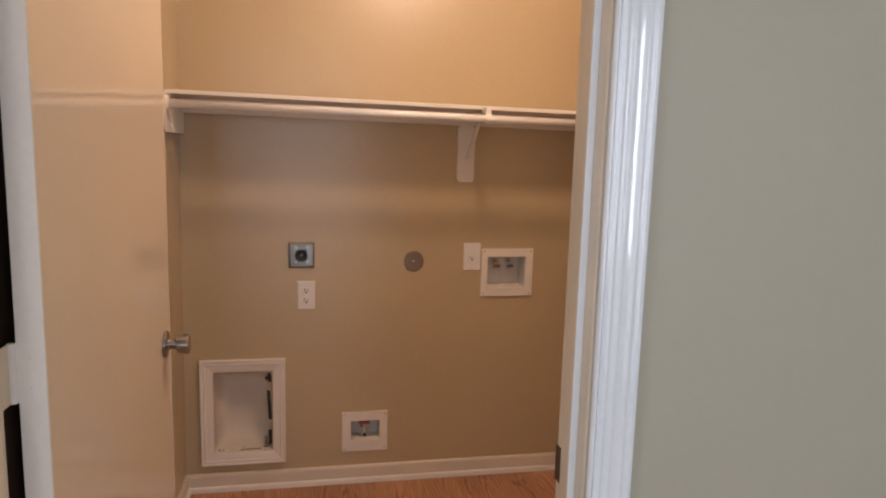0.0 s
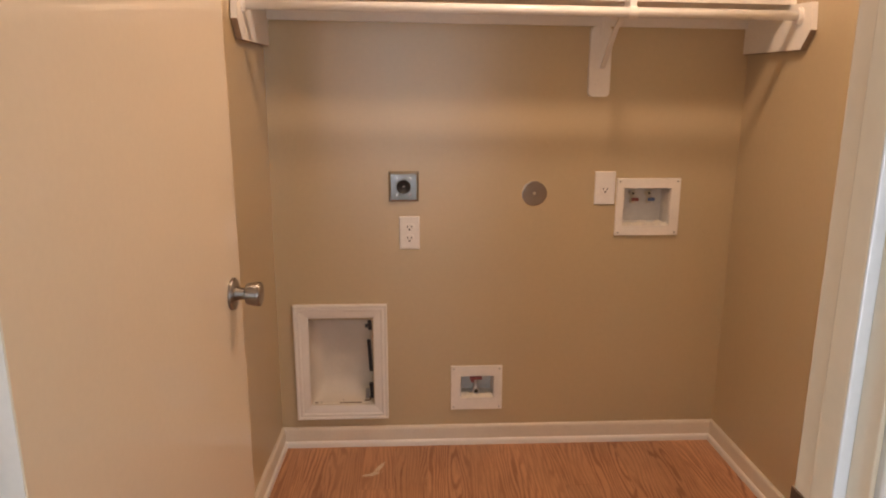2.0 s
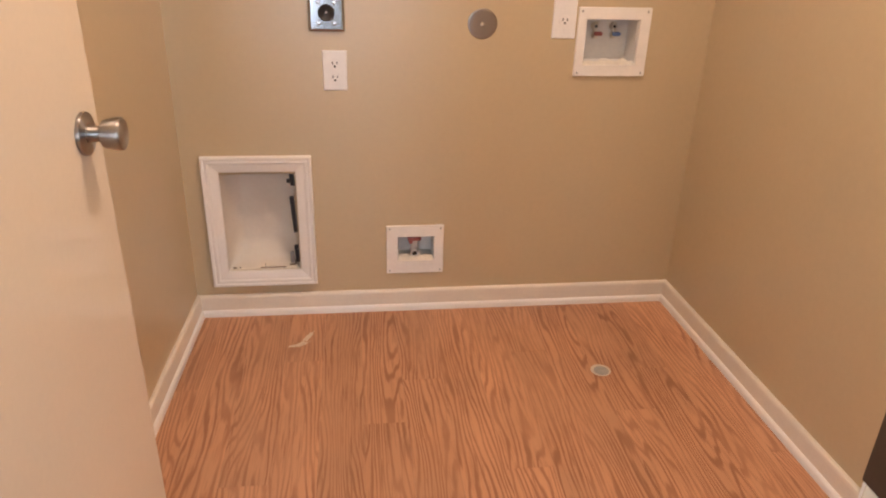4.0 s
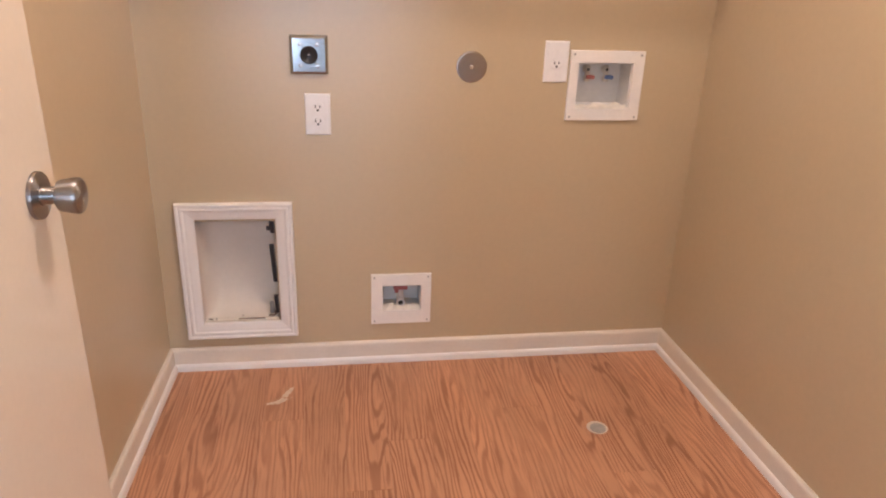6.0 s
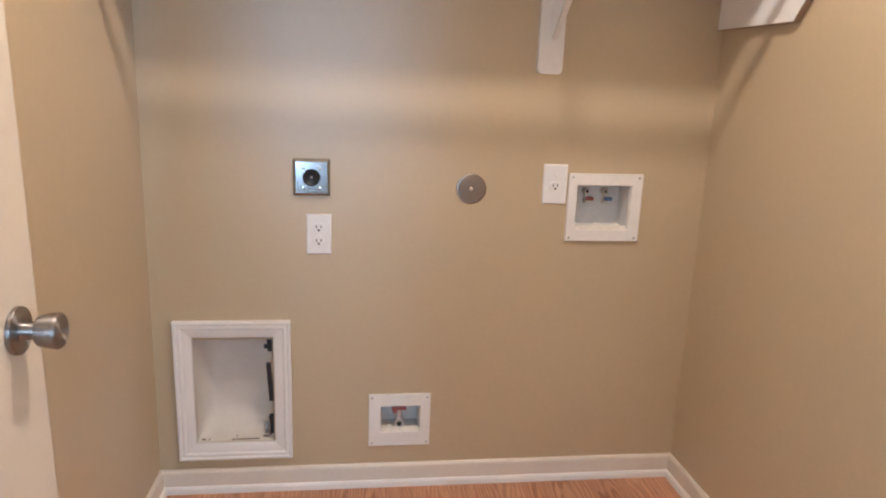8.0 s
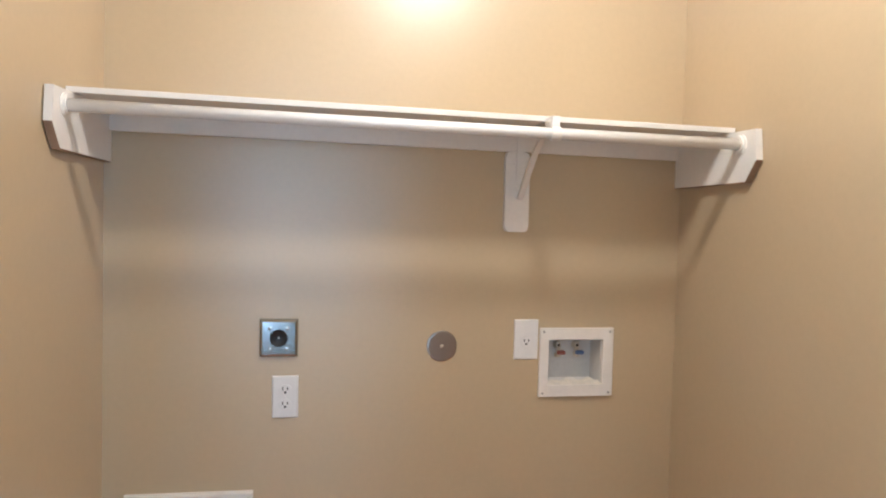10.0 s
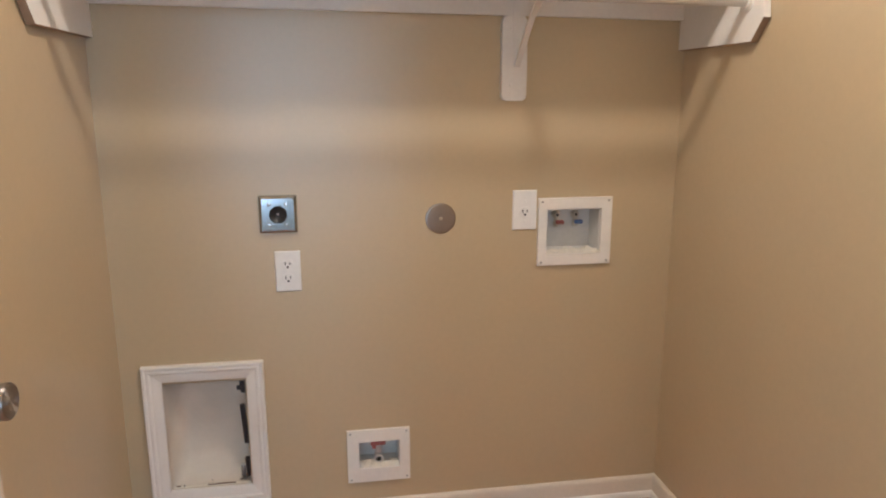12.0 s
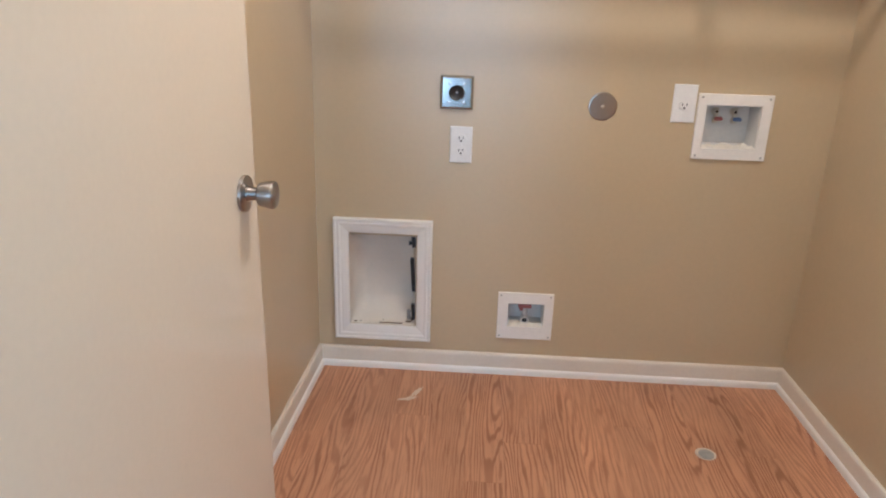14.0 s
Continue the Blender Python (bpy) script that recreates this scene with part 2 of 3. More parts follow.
def prism(outline, x0, x1):
    """An outline of (y, z) extruded along x."""
    bm = bmesh.new()
    a = [bm.verts.new((x0, y, z)) for y, z in outline]
    b = [bm.verts.new((x1, y, z)) for y, z in outline]
    bm.faces.new(a)
    bm.faces.new(b[::-1])
    for i in range(len(a)):
        j = (i + 1) % len(a)
        bm.faces.new((a[i], b[i], b[j], a[j]))
    return bm


def plate(outline, y_back, y_front, bevel=0.0):
    """An outline of (x, z) on the back wall, given thickness towards the room."""
    bm = bmesh.new()
    a = [bm.verts.new((x, y_back, z)) for x, z in outline]
    b = [bm.verts.new((x, y_front, z)) for x, z in outline]
    bm.faces.new(a)
    front = bm.faces.new(b[::-1])
    for i in range(len(a)):
        j = (i + 1) % len(a)
        bm.faces.new((a[i], b[i], b[j], a[j]))
    if bevel:
        bmesh.ops.bevel(bm, geom=list(front.edges), offset=bevel, segments=2, profile=0.5, affect="EDGES")
    return bm


def rounded(x0, x1, z0, z1, r, n=5):
    pts = []
    for cx, cz, a0 in ((x1 - r, z1 - r, 0), (x0 + r, z1 - r, 90), (x0 + r, z0 + r, 180), (x1 - r, z0 + r, 270)):
        for i in range(n + 1):
            a = radians(a0 + 90 * i / n)
            pts.append((cx + r * math.cos(a), cz + r * math.sin(a)))
    return pts


def pierced(u0, u1, v0, v1, w0, w1, holes, place):
    """A slab with rectangular openings right through it; place maps (u, v, w) into the world."""
    bm = bmesh.new()
    us = sorted({u0, u1, *[h[0] for h in holes], *[h[1] for h in holes]})
    vs = sorted({v0, v1, *[h[2] for h in holes], *[h[3] for h in holes]})
    us = [u for u in us if u0 <= u <= u1]
    vs = [v for v in vs if v0 <= v <= v1]

    def open_at(i, j):
        if not (0 <= i < len(us) - 1 and 0 <= j < len(vs) - 1):
            return True
        cu, cv = (us[i] + us[i + 1]) / 2, (vs[j] + vs[j + 1]) / 2
        return any(h[0] < cu < h[1] and h[2] < cv < h[3] for h in holes)

    def quad(*pts):
        bm.faces.new([bm.verts.new(place(*p)) for p in pts])

    for i in range(len(us) - 1):
        for j in range(len(vs) - 1):
            if open_at(i, j):
                continue
            a, b, c, d = us[i], us[i + 1], vs[j], vs[j + 1]
            for w in (w0, w1):
                quad((a, c, w), (b, c, w), (b, d, w), (a, d, w))
            if open_at(i - 1, j):
                quad((a, c, w0), (a, d, w0), (a, d, w1), (a, c, w1))
            if open_at(i + 1, j):
                quad((b, c, w0), (b, d, w0), (b, d, w1), (b, c, w1))
            if open_at(i, j - 1):
                quad((a, c, w0), (b, c, w0), (b, c, w1), (a, c, w1))
            if open_at(i, j + 1):
                quad((a, d, w0), (b, d, w0), (b, d, w1), (a, d, w1))
    bmesh.ops.remove_doubles(bm, verts=bm.verts, dist=1e-5)
    return bm


def moulding_side(corner_a, corner_b, inward_a, inward_b, profile, out):
    """One mitred length of moulding. profile rows: (inset from the outer edge, height off the wall)."""
    bm = bmesh.new()
    ends = []
    for c, inw in ((corner_a, inward_a), (corner_b, inward_b)):
        ends.append([bm.verts.new(Vector(c) + Vector(inw) * d + Vector(out) * h) for d, h in profile])
    n = len(profile)
    for i in range(n):
        j = (i + 1) % n
        bm.faces.new((ends[0][i], ends[0][j], ends[1][j], ends[1][i]))
    caps = [bm.faces.new(ends[0]), bm.faces.new(ends[1][::-1])]
    for e in bm.edges:
        e.smooth = not any(f in caps for f in e.link_faces) and e.calc_face_angle(0.0) < 0.7
    return bm


# ---- the setting ----
W, FRONT, HALL = 1.605, -1.805, -1.91
JL, JR, HEAD, CEIL = 0.040, 0.855, 2.05, 2.44
FLARE = 0.030  # the side walls open slightly towards the door
RECESS = (0.112, 0.337, 0.163, 0.489)
LOWBOX = (0.654, 0.776, 0.182, 0.268)
WASHBOX = (1.214, 1.378, 0.823, 0.956)



def flared(bm, left=FLARE, right=FLARE, lean=0.006):
    """Lets whatever touches a side wall follow its slight splay."""
    for v in bm.verts:
        if v.co.x > W - 0.03:
            v.co.x -= right * v.co.y
        elif v.co.x < 0.03:
            v.co.x += left * v.co.y + lean * v.co.z
    return bm


solid("floor", block(-1.3, 2.9, -4.9, 0.15, -0.12, -0.004), subfloor, "floor slab under the oak flooring and hall", "floor", kind="structure")
solid("wall_back", pierced(-0.12, W + 0.12, -0.004, CEIL, 0.0, 0.12, [RECESS, LOWBOX, WASHBOX], lambda u, v, w: (u, w, v)),
      wall_paint, "tan painted wall with recessed boxes", "wall", kind="structure")
solid("wall_left", flared(block(-0.12, 0, FRONT, 0, -0.004, CEIL)), wall_paint, "tan painted side wall", "wall", kind="structure")
solid("wall_right", flared(block(W, W + 0.12, FRONT, 0, -0.004, CEIL)), wall_paint, "tan painted side wall", "wall", kind="structure")
DOORWAY = (JL - 0.018, JR + 0.018, -0.004, HEAD + 0.018)
solid("wall_front", pierced(-0.18, W + 0.18, -0.004, CEIL, HALL + 0.05, FRONT, [DOORWAY], lambda u, v, w: (u, w, v)),
      wall_paint, "tan painted wall around the doorway", "wall", kind="structure")
solid("wall_hall_front", pierced(-1.3, 2.9, -0.004, CEIL, HALL, HALL + 0.05, [DOORWAY], lambda u, v, w: (u, w, v)),
      hall_paint, "grey-beige painted hall wall around the doorway", "wall", kind="structure")
solid("wall_hall_left", pierced(-4.9, HALL, -0.004, CEIL, -1.42, -1.3, [(-3.85, -2.85, 0.78, 2.12)], lambda u, v, w: (w, u, v)),
      hall_paint, "unseen grey-beige hall wall with an added window opening", "wall", kind="structure")
solid("wall_hall_right", block(2.9, 3.02, -4.9, FRONT, -0.004, CEIL), hall_paint, "grey-beige painted hall wall", "wall", kind="structure")
solid("wall_hall_back", pierced(-1.42, 3.02, -0.004, CEIL, -5.02, -4.9, [(-0.62, 0.18, 0.22, 2.12), (0.66, 1.34, 0.06, 2.12), (1.65, 2.25, 0.78, 2.12)], lambda u, v, w: (u, w, v)),
      hall_paint, "unseen grey-beige hall wall with added window openings", "wall", kind="structure")
solid("ceiling", block(-1.42, 3.02, -5.02, 0.12, CEIL, CEIL + 0.1), ceiling_paint, "off-white textured ceiling", "ceiling", kind="structure")

# unseen hall windows, added behind the camera to let the daylight in
for wn, (a, b) in (("unseen_window_1", (-0.62, 0.18)), ("unseen_window_2", (0.66, 1.34)), ("unseen_window_3", (1.65, 2.25))):
    low = {"unseen_window_1": 0.22, "unseen_window_2": 0.06}.get(wn, 0.78)
    win = thing(wn, ((a + b) / 2, -4.96, low), "unseen hall window, added to let daylight in", "window", kind="structure")
    c = (a + b) / 2
    for x0, x1, z0, z1 in ((a, b, low, low + 0.05), (a, b, 2.07, 2.12), (a, a + 0.05, low + 0.05, 2.07), (b - 0.05, b, low + 0.05, 2.07), (a + 0.05, b - 0.05, 1.43, 1.47), (c - 0.015, c + 0.015, low + 0.05, 1.43), (c - 0.015, c + 0.015, 1.47, 2.07)):
        part("window_frame", block(x0, x1, -4.985, -4.935, z0, z1, 0.004), trim_paint, win)
win = thing("unseen_window_4", (-1.36, -3.35, 0.78), "unseen hall window, added to let daylight in", "window", kind="structure")
for y0, y1, z0, z1 in ((-3.85, -2.85, 0.78, 0.83), (-3.85, -2.85, 2.07, 2.12), (-3.85, -3.8, 0.83, 2.07), (-2.9, -2.85, 0.83, 2.07), (-3.8, -2.9, 1.43, 1.47)):
    part("window_frame", block(-1.385, -1.335, y0, y1, z0, z1, 0.004), trim_paint, win)
# glowing sheets added beyond the unseen windows, in place of a sky
solid("backdrop", block(-2.15, -2.1, -4.9, -1.9, 0.2, 2.9), window_sky, "glowing sheet added as sky outside the unseen windows", "sky", kind="structure")
backdrop = solid("backdrop", block(-1.2, 3.0, -5.65, -5.6, -0.1, 2.9), window_sky, "glowing sheet added as sky outside the unseen windows", "sky", kind="structure")

# ceiling lamp of the laundry room
lamp = thing("ceiling_light", (LAMP[0], LAMP[1], CEIL), "round opal glass ceiling light, switched on", "lamp")
part("base_plate", lathe([(0, 0), (0, 0.15), (-0.02, 0.15), (-0.03, 0.135), (-0.03, 0)], (LAMP[0], LAMP[1], CEIL), "z"), trim_paint, lamp, smooth=False)
dome = part("diffuser", lathe([(-0.03, 0.13), (-0.06, 0.125), (-0.09, 0.10), (-0.105, 0.06), (-0.11, 0)], (LAMP[0], LAMP[1], CEIL), "z"), lamp_glass, lamp, "lit opal glass dome", True)
dome.visible_shadow = False

# baseboard with its shoe, mitred into the corners
BASE = [(0.0, 0.018), (0.0, 0.075), (0.006, 0.075), (0.0105, 0.071), (0.012, 0.064), (0.012, 0.018)]
SHOE = [(0.0, 0.0), (0.0, 0.023), (0.012, 0.023), (0.016, 0.021), (0.019, 0.016), (0.020, 0.008), (0.020, 0.0)]


def run(name, profile, a, b, da, db, label, mat):
    """A length of skirting from a to b; da, db: the way that each end moves for a step off the wall."""
    bm = bmesh.new()
    ends = [[bm.verts.new((p[0] + d[0] * o, p[1] + d[1] * o, z)) for o, z in profile] for p, d in ((a, da), (b, db))]
    for i in range(len(profile)):
        j = (i + 1) % len(profile)
        bm.faces.new((ends[0][i], ends[0][j], ends[1][j], ends[1][i]))
    bm.faces.new(ends[0])
    bm.faces.new(ends[1][::-1])
    return solid(name, bm, mat, label, "baseboard", kind="structure")


for a, b, da, db in (((0, 0), (W, 0), (1, -1), (-1, -1)), ((0, 0), (FLARE * FRONT, FRONT), (1, -1), (1, 0)), ((W, 0), (W - FLARE * FRONT, FRONT), (-1, -1), (-1, 0))):
    run("baseboard", BASE, a, b, da, db, "cream painted baseboard along the floor", base_paint)
    run("baseboard_shoe", SHOE, a, b, da, db, "cream painted rounded shoe moulding", trim_paint)

# ---- door frame ----
df = thing("door_frame", (JL, HALL, 0), "white painted door frame with fluted casing", "door frame", kind="structure")
part("jamb", block(JL - 0.018, JL, HALL, FRONT + 0.02, 0, HEAD, 0.0015), jamb_paint, df)
part("jamb", block(JR, JR + 0.018, HALL, FRONT, 0, HEAD, 0.0015), jamb_paint, df)
part("head_jamb", block(JL, JR, HALL, FRONT, HEAD, HEAD + 0.018, 0.0015), trim_paint, df)
for x0, x1, z0 in ((JL, JL + 0.011, 0), (JR - 0.011, JR, 0), (JL + 0.011, JR - 0.011, HEAD - 0.011)):
    stop = part("door_stop", block(x0, x1, -1.879, -1.847, z0, HEAD, 0.002), jamb_paint, df)
    # hall side gets white paint to carry the daylight that falls on it
    part("stop_face", block(x0, x1, -1.882, -1.879, z0, HEAD, 0.001), casing_paint, stop, "hall face of the stop, whitened for daylight")
RIDGES = ((0.0060, 0.0014, 0.0034), (0.018, 0.0013, 0.0036), (0.037, 0.0013, 0.0038), (0.0500, 0.0016, 0.0032), (0.0632, 0.0036, 0.0027))


def fluted(d):
    """Height of the reeded casing at a distance from its outer edge."""
    return 0.0142 - 0.055 * d + sum(h * math.exp(-((d - at) / w) ** 2) for at, h, w in RIDGES) - 0.0022 * math.exp(-((d - 0.0572) / 0.0022) ** 2)


FLUTED = [(0.0, 0.0), (0.0, 0.012)] + [(0.0006 + 0.0658 * i / 94, fluted(0.0006 + 0.0658 * i / 94)) for i in range(95)] + [(0.067, 0.009), (0.067, 0.0)]
CW, RV = 0.067, 0.004
for sx, edge in ((1, JR + RV + CW), (-1, JL - RV - CW)):
    part("casing", moulding_side((edge, HALL, 0), (edge, HALL, HEAD + RV + CW), (-sx, 0, 0), (-sx, 0, -1), FLUTED, (0, -1, 0)), casing_paint, df, "glossy white fluted casing", True)
part("head_casing", moulding_side((JL - RV - CW, HALL, HEAD + RV + CW), (JR + RV + CW, HALL, HEAD + RV + CW), (1, 0, -1), (-1, 0, -1), FLUTED, (0, -1, 0)), casing_paint, df, "", True)
PLAIN = [(0.0, 0.0), (0.0, 0.013), (0.003, 0.015), (0.03, 0.014), (0.05, 0.011), (0.054, 0.008), (0.056, 0.0)]
part("room_casing", moulding_side((-0.0005 + 0.001, FRONT, 0), (-0.0005 + 0.001, FRONT, HEAD), (1, 0, 0), (1, 0, 0), [(d * 0.36, h) for d, h in PLAIN], (0, 1, 0)), trim_paint, df)
part("room_casing", moulding_side((JR + RV + 0.056, FRONT, 0), (JR + RV + 0.056, FRONT, HEAD + RV + 0.056), (-1, 0, 0), (-1, 0, -1), PLAIN, (0, 1, 0)), trim_paint, df)
strike = block(JR - 0.002, JR + 0.0005, -1.830, FRONT + 0.002, 0.888, 0.946, 0.0008)
part("strike_plate", strike, bronze, df, "dark bronze strike plate on the jamb edge")

# near-black strip added to stand for the shade seen through the hinge gap
part("gap_shade_strip", block(-0.05, 0.03, FRONT + 0.022, -1.62, 0.001, HEAD), gap_shade, df, "near-black strip added as shade in the hinge gap")

# ---- the open door ----
D_IN, D_OUT, D_Y0, D_LEN = 0.048, 0.088, -1.752, 0.782
swing = math.degrees(math.atan2(0.036, 0.78))
door = thing("door_1", (D_OUT, D_Y0, 0), "cream painted flush door standing open into the room", "door", kind="structure")
door.rotation_euler = (0, 0, radians(-swing))
part("door_panel", block(D_IN, D_OUT, D_Y0, D_Y0 + D_LEN, 0.012, HEAD - 0.006, 0.0015), door_paint, door)
# white strip over the cream edge stands for the hall daylight on it
part("hinge_edge", block(D_IN + 0.0005, D_OUT - 0.0015, D_Y0 - 0.0012, D_Y0, 0.014, HEAD - 0.008), trim_paint, door, "hinge edge, whitened for the hall daylight on it")
KY, KZ = D_Y0 + D_LEN - 0.062, 0.911
ROSE = [(0, 0), (0, 0.0320), (0.0004, 0.0327), (0.0056, 0.0327), (0.0062, 0.0324), (0.0064, 0.0316), (0.0072, 0.0175), (0.0074, 0.0140), (0.0074, 0.0)]
NECK = [(0.0070, 0.0), (0.0070, 0.0132), (0.0074, 0.0136), (0.0104, 0.0136), (0.0108, 0.0132), (0.0112, 0.0122), (0.0280, 0.0118), (0.0290, 0.0112), (0.0295, 0.0100), (0.0295, 0.0)]
KNOB = [(0.0300, 0.0), (0.0300, 0.0185), (0.0304, 0.0198), (0.0318, 0.0210), (0.0335, 0.0216), (0.0500, 0.0243), (0.0560, 0.0248), (0.0590, 0.0246), (0.0606, 0.0238), (0.0614, 0.0226), (0.0614, 0.0215), (0.0609, 0.0120), (0.0606, 0.0)]
for x, ax, far in ((D_OUT, "x", 0.92), (D_IN, "-x", 0.62)):
    rose = part("rose", lathe(ROSE, (x, KY, KZ), ax, 48), nickel, door, "round nickel rose", True)
    part("neck", lathe([(d * far if d > 0.02 else d, r) for d, r in NECK], (x, KY, KZ), ax, 32), nickel, door, "", True)
    part("doorknob", lathe([(0.02 + (d - 0.02) * far, r) for d, r in KNOB], (x, KY, KZ), ax, 48), nickel, door, "tapered brushed nickel doorknob", True)
part("latch_plate", block(D_IN + 0.007, D_OUT - 0.007, D_Y0 + D_LEN, D_Y0 + D_LEN + 0.0015, KZ - 0.028, KZ + 0.028), nickel, door)
hinge = part("hinge", lathe([(0, 0), (0, 0.0055), (0.0295, 0.0055), (0.0297, 0.0045), (0.0305, 0.0045), (0.0307, 0.0055), (0.059, 0.0055), (0.0592, 0.0045), (0.06, 0.0045), (0.0602, 0.0055), (0.089, 0.0055), (0.089, 0)],
                           (D_IN - 0.005, D_Y0 - 0.004, 1.034), "z", 20), trim_paint, door, "white painted butt hinge")
part("hinge_leaf", block(D_IN - 0.004, D_OUT - 0.012, D_Y0 - 0.0019, D_Y0 - 0.0011, 1.034, 1.123), trim_paint, hinge)
part("hinge_leaf", block(D_IN - 0.0095, D_IN - 0.0078, D_Y0 - 0.050, D_Y0 - 0.004, 1.034, 1.123), jamb_paint, hinge)
for hz in (1.056, 1.101):
    part("screw", lathe([(0, 0), (0, 0.0017), (0.0005, 0.0014), (0.0006, 0)], (D_IN + 0.018, D_Y0 - 0.0019, hz), "-y", 10), base_paint, hinge)

# ---- shelf with hanging rod ----
SL, SR = 1.573, 1.549


def lift(x):
    return SL + (SR - SL) * x / W


CLEAT = [(0.0, -0.148), (-0.342, -0.142), (-0.384, -0.090), (-0.376, -0.0145), (0.0, -0.0145)]
shelf = thing("closet_shelf", (W / 2, 0, SL), "white painted shelf with a hanging rod on side brackets", "shelf")


def sloped(bm):
    """Lets the whole shelf sag slightly to one side and meet both walls."""
    for v in bm.verts:
        v.co.z += lift(v.co.x)
    return flared(bm, 0.022, 0.026)


board = block(0.002, W - 0.002, -0.268, 0.0, -0.014, 0.0, 0.002)
part("shelf_board", sloped(board), trim_paint, shelf)
part("ledger", sloped(block(0.018, W - 0.018, -0.018, 0.0, -0.068, -0.0145, 0.0015)), trim_paint, shelf)
for x0, x1 in ((0.0005, 0.018), (W - 0.018, W - 0.0005)):
    side = part("side_bracket", sloped(prism(CLEAT, x0, x1)), trim_paint, shelf, "white board with a cut-off lower corner")
    under = [(0.0, -0.1495), (-0.3425, -0.1435), (-0.3855, -0.0902), (-0.3838, -0.090), (-0.342, -0.142), (0.0, -0.148)]
    part("bare_edge", sloped(prism(under, x0, x1)), edge_wood, side, "unpainted brown underside")
rod = lathe([(0, 0), (0, 0.0140), (W - 0.036, 0.0140), (W - 0.036, 0)], (0.018, -0.318, -0.048), "x", 28)
part("hanging_rod", sloped(rod), rod_white, shelf, "white round hanging rod", True)
for x, ax in ((0.018, "x"), (W - 0.018, "-x")):
    part("rod_socket", sloped(lathe([(0, 0), (0, 0.025), (0.003, 0.025), (0.0045, 0.021), (0.009, 0.0205), (0.009, 0.0141)], (x, -0.318, -0.048), ax, 28)), trim_paint, shelf)

BX = 1.105
wall_plate = part("bracket_plate", sloped(plate(rounded(BX - 0.035, BX + 0.035, -0.292, -0.068, 0.014), 0.0, -0.018, 0.003)), trim_paint, shelf, "white board with rounded lower corners")
arm_x = BX + 0.006
bracket = part("rod_bracket", sloped(block(arm_x - 0.011, arm_x + 0.011, -0.312, -0.018, -0.0185, -0.0145)), trim_paint, shelf, "white metal shelf and rod bracket")
part("upright", sloped(block(arm_x - 0.011, arm_x + 0.011, -0.0215, -0.0185, -0.20, -0.0185)), trim_paint, bracket)
brace = prism([(-0.0215, -0.200), (-0.0215, -0.190), (-0.16, -0.078), (-0.262, -0.026), (-0.272, -0.026), (-0.166, -0.084), (-0.024, -0.202)], arm_x - 0.007, arm_x + 0.007)
part("brace", sloped(brace), trim_paint, bracket)
arc = [(-0.318 + 0.0145 * math.cos(radians(a)), -0.048 + 0.0145 * math.sin(radians(a))) for a in range(60, 286, 15)]
outer = [(-0.318 + 0.0175 * math.cos(radians(a)), -0.048 + 0.0175 * math.sin(radians(a))) for a in range(60, 286, 15)]
part("rod_hook", sloped(prism(arc + outer[::-1], arm_x - 0.012, arm_x + 0.012)), trim_paint, bracket, "hook round the rod")
part("hook_tab", sloped(block(arm_x - 0.010, arm_x + 0.010, -0.326, -0.268, -0.036, -0.0065, 0.0015)), rod_white, bracket, "white metal tab over the rod")
for z in (-0.10, -0.25):
    part("screw", sloped(lathe([(0, 0), (0, 0.004), (0.0012, 0.003), (0.0014, 0)], (BX - 0.01, -0.018, z), "-y", 12)), trim_paint, wall_plate)


# ---- wall plates ----
def raised_plate(x0, x1, z0, z1, rise, bevel):
    return plate([(x0, z0), (x1, z0), (x1, z1), (x0, z1)], 0.0, -rise, bevel)


def receptacle(owner, cx, cz, y):
    """A round-sided outlet face with two blade slots and a ground hole."""
    face = part("receptacle", plate(rounded(cx - 0.0168, cx + 0.0168, cz - 0.0143, cz + 0.0143, 0.0135, 6), y + 0.003, y - 0.0030, 0.0010), plastic_white, owner)
    for dx, h in ((-0.0064, 0.0054), (0.0064, 0.0045)):
        part("slot", block(cx + dx - 0.0014, cx + dx + 0.0014, y - 0.0034, y - 0.0020, cz + 0.003 - h * 0.8, cz + 0.003 + h * 0.8), slot, face)
    part("ground_hole", lathe([(0, 0), (0, 0.0033), (0.0012, 0.0033), (0.0012, 0)], (cx, y - 0.0022, cz - 0.0070), "-y", 14), slot, face)


def screw(owner, x, y, z, r=0.0035, mat=screw_metal):
    s = part("screw", lathe([(0, 0), (0, r), (0.0008, r * 0.9), (0.0013, r * 0.5), (0.0014, 0)], (x, y, z), "-y", 16), mat, owner, "", True)
    return s


duplex = thing("wall_outlet", (0.474, 0, 0.8035), "white duplex outlet with a plastic cover plate", "outlet", group="wall outlets")
part("cover_plate", raised_plate(0.4385, 0.5085, 0.746, 0.861, 0.006, 0.004), plastic_white, duplex)
receptacle(duplex, 0.4735, 0.8235, -0.006)
receptacle(duplex, 0.4735, 0.784, -0.006)
screw(duplex, 0.4735, -0.006, 0.8037, 0.003, plastic_white)

single = thing("wall_outlet", (1.147, 0, 0.958), "white single outlet tucked behind the washer box frame", "outlet", group="wall outlets")
part("cover_plate", raised_plate(1.112, 1.183, 0.899, 1.014, 0.005, 0.0035), plastic_white, single)
receptacle(single, 1.1475, 0.951, -0.005)
screw(single, 1.1475, -0.005, 0.984, 0.0028, plastic_white)
screw(single, 1.1475, -0.005, 0.925, 0.0028, plastic_white)

